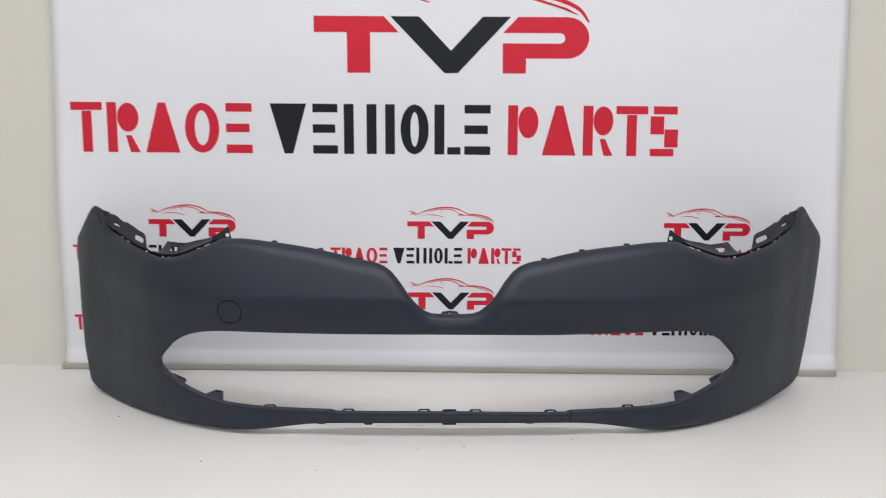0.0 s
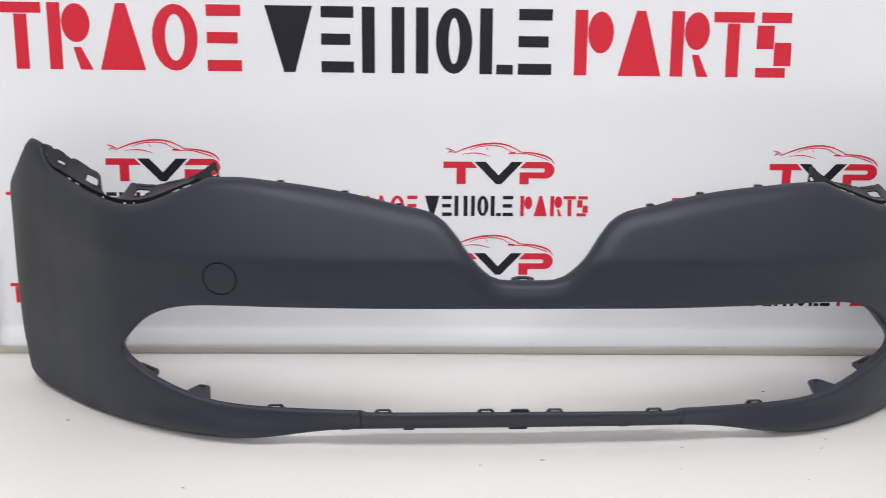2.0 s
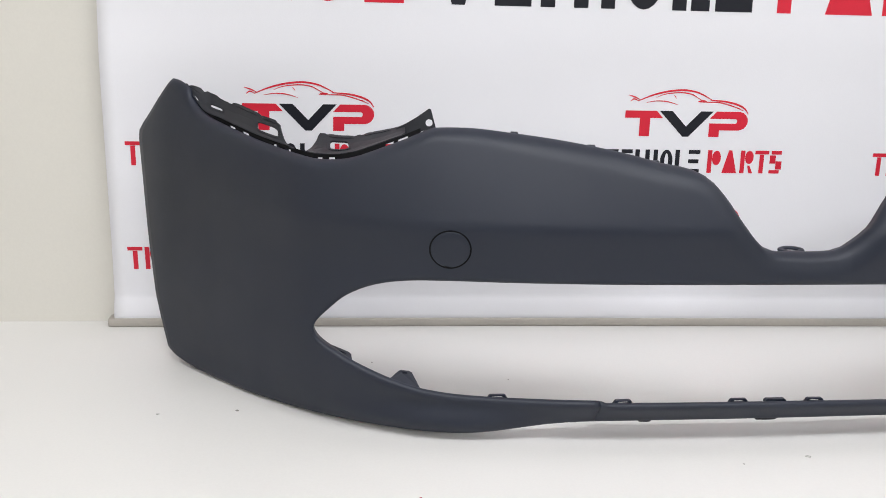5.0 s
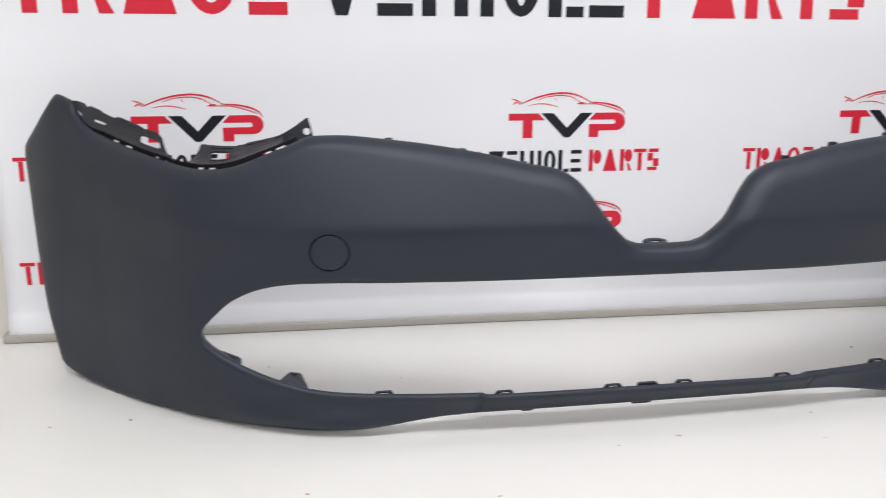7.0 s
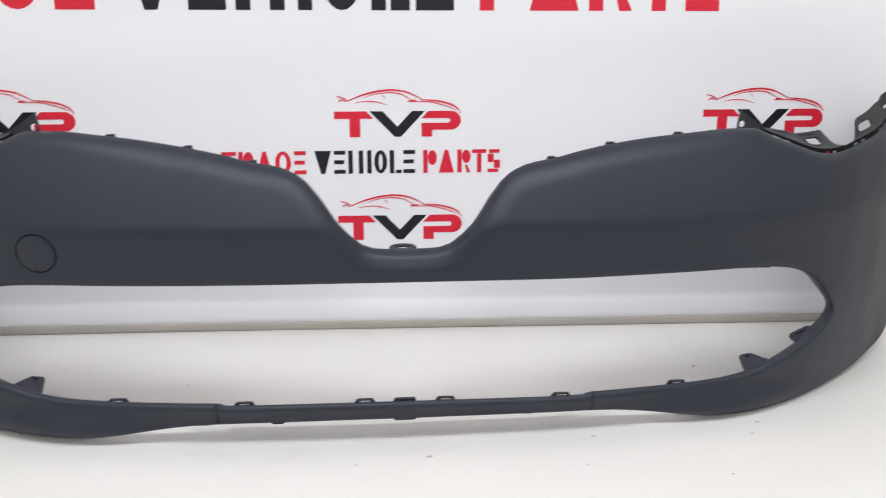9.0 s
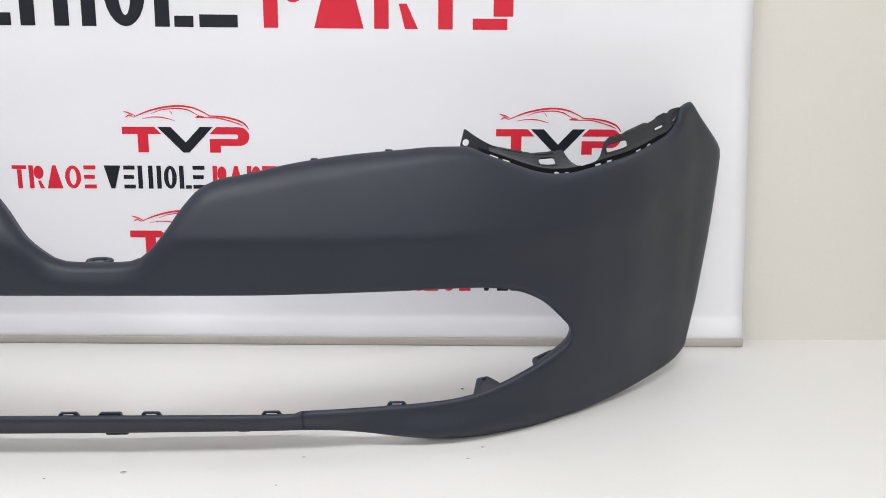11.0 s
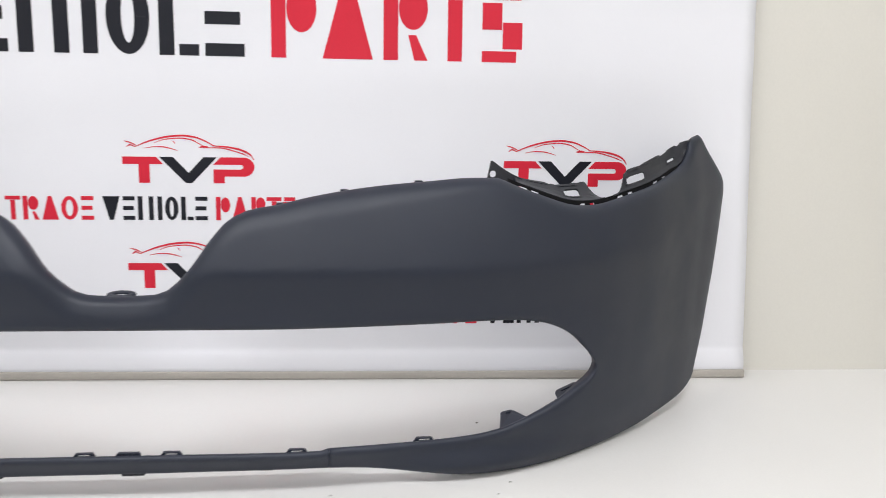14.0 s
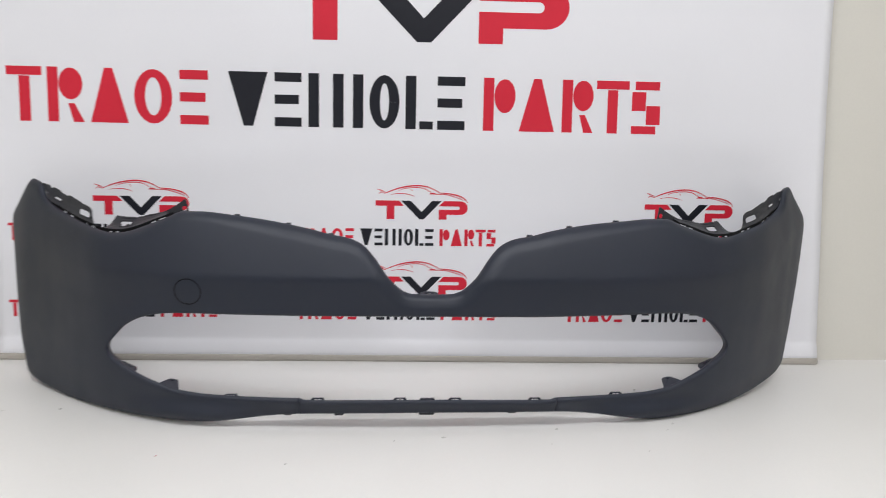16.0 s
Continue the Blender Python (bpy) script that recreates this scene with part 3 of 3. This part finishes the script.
def bracket(side, outer):
    """A lamp bracket: a moulded plate with slots behind the upper edge, rims round the slots and a turned-up back edge."""
    if outer:
        outline = [(.6445, 0), (.6445, .14), (.650, .26), (.657, .40), (.662, .56), (.666, .76), (.669, .93), (.676, .98), (.699, .97), (.702, 1.02), (.745, 1.0), (.748, .93), (.768, .95), (.772, 1.0),
                   (.787, 1.02), (.792, .94), (.797, 1.06), (.811, 1.10), (.817, .85), (.819, 0)]
        slots = [(.6880, .52, .0180, .22), (.7715, .50, .0100, .10), (.8065, .36, .0075, .15)]
        slits = [(.655, .008), (.673, .007), (.723, .009), (.744, .008)]
        ribs = [(.703, .744, .96), (.674, .699, .93)]
        u0, u1 = .640, .8185
    else:
        outline = [(.508, 0), (.500, .35), (.500, .92), (.515, 1.0), (.554, 1.0), (.556, 1.04), (.559, 1.04), (.561, 1.0), (.600, 1.0), (.602, 1.03), (.609, 1.02), (.611, .94), (.614, .74), (.620, .52), (.627, .34), (.630, .14), (.630, 0)]
        slots = [(.5835, .55, .0130, .23)]
        slits = [(.5045, .011), (.521, .010), (.593, .007), (.6085, .006)]
        ribs = [(.516, .552, .96), (.563, .599, .95)]
        u0, u1 = .4830, .640
    bm, seam = bmesh.new(), bmesh.new()
    loops = [dense(outline)] + [slot_loop(*h) for h in slots]
    edges = []
    for loop in loops:
        vs = [bm.verts.new((u * 1.0, 0.05 * t, 0)) for u, t in loop]
        edges += [bm.edges.new((a, b)) for a, b in zip(vs, vs[1:] + vs[:1])]
    bmesh.ops.triangle_fill(bm, edges=edges, use_beauty=True, use_dissolve=False)
    long = [e for e in bm.edges if e.calc_length() > 0.006 and len(e.link_faces) == 2]
    bmesh.ops.subdivide_edges(bm, edges=long, cuts=2)
    bmesh.ops.triangulate(bm, faces=bm.faces[:])
    for v in bm.verts:
        v.co = Vector(skewed(side, *on_bracket(v.co.x, v.co.y / 0.05, outer)))
    # raised rims round the slots
    for cu, ct, hu, ht in slots:
        inner, wide = slot_loop(cu, ct, hu, ht), slot_loop(cu, ct, hu + 0.0016, ht + 0.035)
        rings = [[bm.verts.new(skewed(side, *on_bracket(u, t, outer, up))) for u, t in loop] for loop, up in ((inner, 0.0), (inner, 0.0013), (wide, 0.0013), (wide, 0.0))]
        for a, b in zip(rings, rings[1:]):
            for k in range(len(a)):
                bm.faces.new((a[k], a[(k + 1) % len(a)], b[(k + 1) % len(b)], b[k]))
    # ribs standing up along the back edge
    for a, b, t in ribs:
        last = None
        for i in range(13):
            u = a + (b - a) * i / 12
            up = 0.0016 * min(1.0, 5 * min(i, 12 - i) / 12 + 0.25)
            now = [bm.verts.new(skewed(side, *on_bracket(u, q, outer, h))) for q, h in ((t - .03, 0.0), (t - .03, up), (t + .03, up), (t + .03, 0.0))]
            if last:
                for k in range(3):
                    bm.faces.new((last[k], now[k], now[k + 1], last[k + 1]))
            last = now
    ob = part("lamp_bracket", bm, RAW, bumper, "dark moulded bracket with slots behind the upper edge", smooth=False)
    thick = ob.modifiers.new("thickness", "SOLIDIFY")
    thick.thickness, thick.offset = 0.0022, 0
    # a black strip painting the shaded gap between skin and bracket, with slits through it
    n, lines = 260, []
    for i in range(n + 1):
        u = u0 + (u1 - u0) * i / n
        w, z = root_of(u, outer)
        lines.append([seam.verts.new(skewed(side, u, w - 0.008 * (1 - q), z - 0.0165 * (1 - q))) for q in (0, .60, .80, 1)])
    for i in range(n):
        u = u0 + (u1 - u0) * (i + .5) / n
        slit = any(abs(u - su) < sw / 2 for su, sw in slits)
        for j in range(3):
            if not (slit and j == 1):
                seam.faces.new((lines[i][j], lines[i + 1][j], lines[i + 1][j + 1], lines[i][j + 1]))
    bmesh.ops.delete(seam, geom=[v for v in seam.verts if not v.link_faces], context="VERTS")
    part("bracket_gap_shade", seam, GAP, ob, "black slotted strip painting the shade between bracket and skin")
    return ob


def bracket_ear(side, holder):
    """The flat pointed ear at a bracket's inner end, with a round screw hole."""
    bm = bmesh.new()
    n, cu, cz, r = 24, 0.4690, 0.4085, 0.0045
    corners = [(0.514, 0.3925), (0.5105, 0.4000), (0.4985, 0.4060), (0.4840, 0.4150), (0.4690, 0.4260), (0.4665, 0.4255), (0.4600, 0.4000), (0.4760, 0.3985), (0.4950, 0.3915)]
    plane_w = 0.064

    def on_edge(a):
        """Where a ray from the hole's middle leaves the plate."""
        dx, dz, best = math.cos(a), math.sin(a), 1.0
        for (x0, z0), (x1, z1) in zip(corners, corners[1:] + corners[:1]):
            den = dx * (z1 - z0) - dz * (x1 - x0)
            if abs(den) > 1e-9:
                t = ((x0 - cu) * (z1 - z0) - (z0 - cz) * (x1 - x0)) / den
                k = ((x0 - cu) * dz - (z0 - cz) * dx) / den
                if t > 0 and -1e-6 <= k <= 1 + 1e-6:
                    best = min(best, t)
        return cu + dx * best, cz + dz * best

    def plate(x, z, lift):
        return skewed(side, x, skin(x, 0.40) + plane_w - 0.004 + 0.25 * (z - 0.412) + lift, z)

    angles = sorted([2 * math.pi * i / n for i in range(n)] + [math.atan2(z - cz, x - cu) % (2 * math.pi) for x, z in corners])
    loops = []
    for lift in (0.0, 0.003):
        outer = [bm.verts.new(plate(x, z, lift)) for x, z in map(on_edge, angles)]
        inner = [bm.verts.new(plate(cu + r * math.cos(a), cz + r * math.sin(a), lift)) for a in angles]
        loops.append((outer, inner))
    m = len(angles)
    for o, i in loops:
        for k in range(m):
            bm.faces.new((o[k], o[(k + 1) % m], i[(k + 1) % m], i[k]))
    for s_ in (0, 1):
        for k in range(m):
            bm.faces.new((loops[0][s_][k], loops[0][s_][(k + 1) % m], loops[1][s_][(k + 1) % m], loops[1][s_][k]))
    part("bracket_ear", bm, RAW, holder, "pointed ear with a screw hole", smooth=False)


for side in (-1, 1):
    bracket_ear(side, bracket(side, False))
    bracket(side, True)


def tow_cover():
    """The round tow-eye cover, ringed by a dark strip that paints its shaded gap."""
    cu, cz, r = 0.4500, 0.2675, 0.0252

    def ring(bm, radius, lift, n=48):
        out = []
        for i in range(n):
            a = 2 * math.pi * i / n
            u, z = cu + radius * math.cos(a), cz + radius * math.sin(a)
            out.append(bm.verts.new((-u, skin(u, z) - lift, z)))
        return out

    def between(bm, a, b):
        for i in range(len(a)):
            bm.faces.new((a[i], a[(i + 1) % len(a)], b[(i + 1) % len(b)], b[i]))

    # No groove is cut: this flat ring carries the gap's shade as colour.
    bm = bmesh.new()
    between(bm, ring(bm, r + 0.0004, 0.0021), ring(bm, r - 0.0018, 0.0021))
    seam = bm
    bm = bmesh.new()
    rings = [ring(bm, rr, ll) for rr, ll in ((r - 0.0014, 0.0017), (r - 0.0017, 0.0024), (r - 0.0024, 0.0027), (r * .6, 0.0027), (r * .2, 0.0027))]
    for a, b in zip(rings, rings[1:]):
        between(bm, a, b)
    bm.faces.new(rings[-1])
    cover = part("tow_cover", bm, PRIMER, bumper, "round push-in tow-eye cover")
    part("cover_gap_shade", seam, GAP, cover, "dark ring painting the shaded gap round the cover")
    slot = box_bm(-0.0065, 0.0065, -0.0004, 0.0012, -0.0011, 0.0011, 0.0004)
    for v in slot.verts:
        v.co += Vector((-(cu - 0.001), skin(cu, cz - r + 0.0012) - 0.0024, cz - r + 0.0016))
    part("cover_slot", slot, GAP, cover, "short dark prying slot")


tow_cover()


# ---- specks on the floor ----
def speck(x, y, size, mat, label, flat=0.5):
    """A flattened crumb, lying on the floor."""
    bm = bmesh.new()
    bmesh.ops.create_icosphere(bm, subdivisions=1, radius=size)
    for v in bm.verts:
        v.co = Vector((v.co.x * random.uniform(0.7, 1.5), v.co.y * random.uniform(0.7, 1.3), max(v.co.z, -size * 0.4) * flat + size * 0.4 * flat))
    ob = mesh_object("dirt_speck", bm, mat)
    ob.location = (x, y, ground(x))
    tagged(ob, label, "dirt speck", "specks on the floor")


for sx, sy, size in ((-0.711, 1.928, 0.0022), (-0.521, 2.103, 0.0013), (-0.049, 1.753, 0.0012), (-0.311, 2.03, 0.0010), (0.42, 1.70, 0.0012), (0.245, 1.735, 0.0010), (0.492, 2.055, 0.0024)):
    speck(sx, sy, size, DIRT, "tiny dark dirt speck on the white floor")
for sx, sy, size in ((0.27, 1.814, 0.0030), (0.489, 1.809, 0.0022), (0.511, 1.844, 0.0026), (0.045, 1.770, 0.0034), (-0.238, 1.647, 0.0026), (-0.818, 1.921, 0.0024)):
    speck(sx, sy, size, SCUFF, "faint pale grey smudge on the white floor", 0.06)
speck(-0.468, 1.685, 0.0018, CHIP, "tiny dark red chip on the white floor")
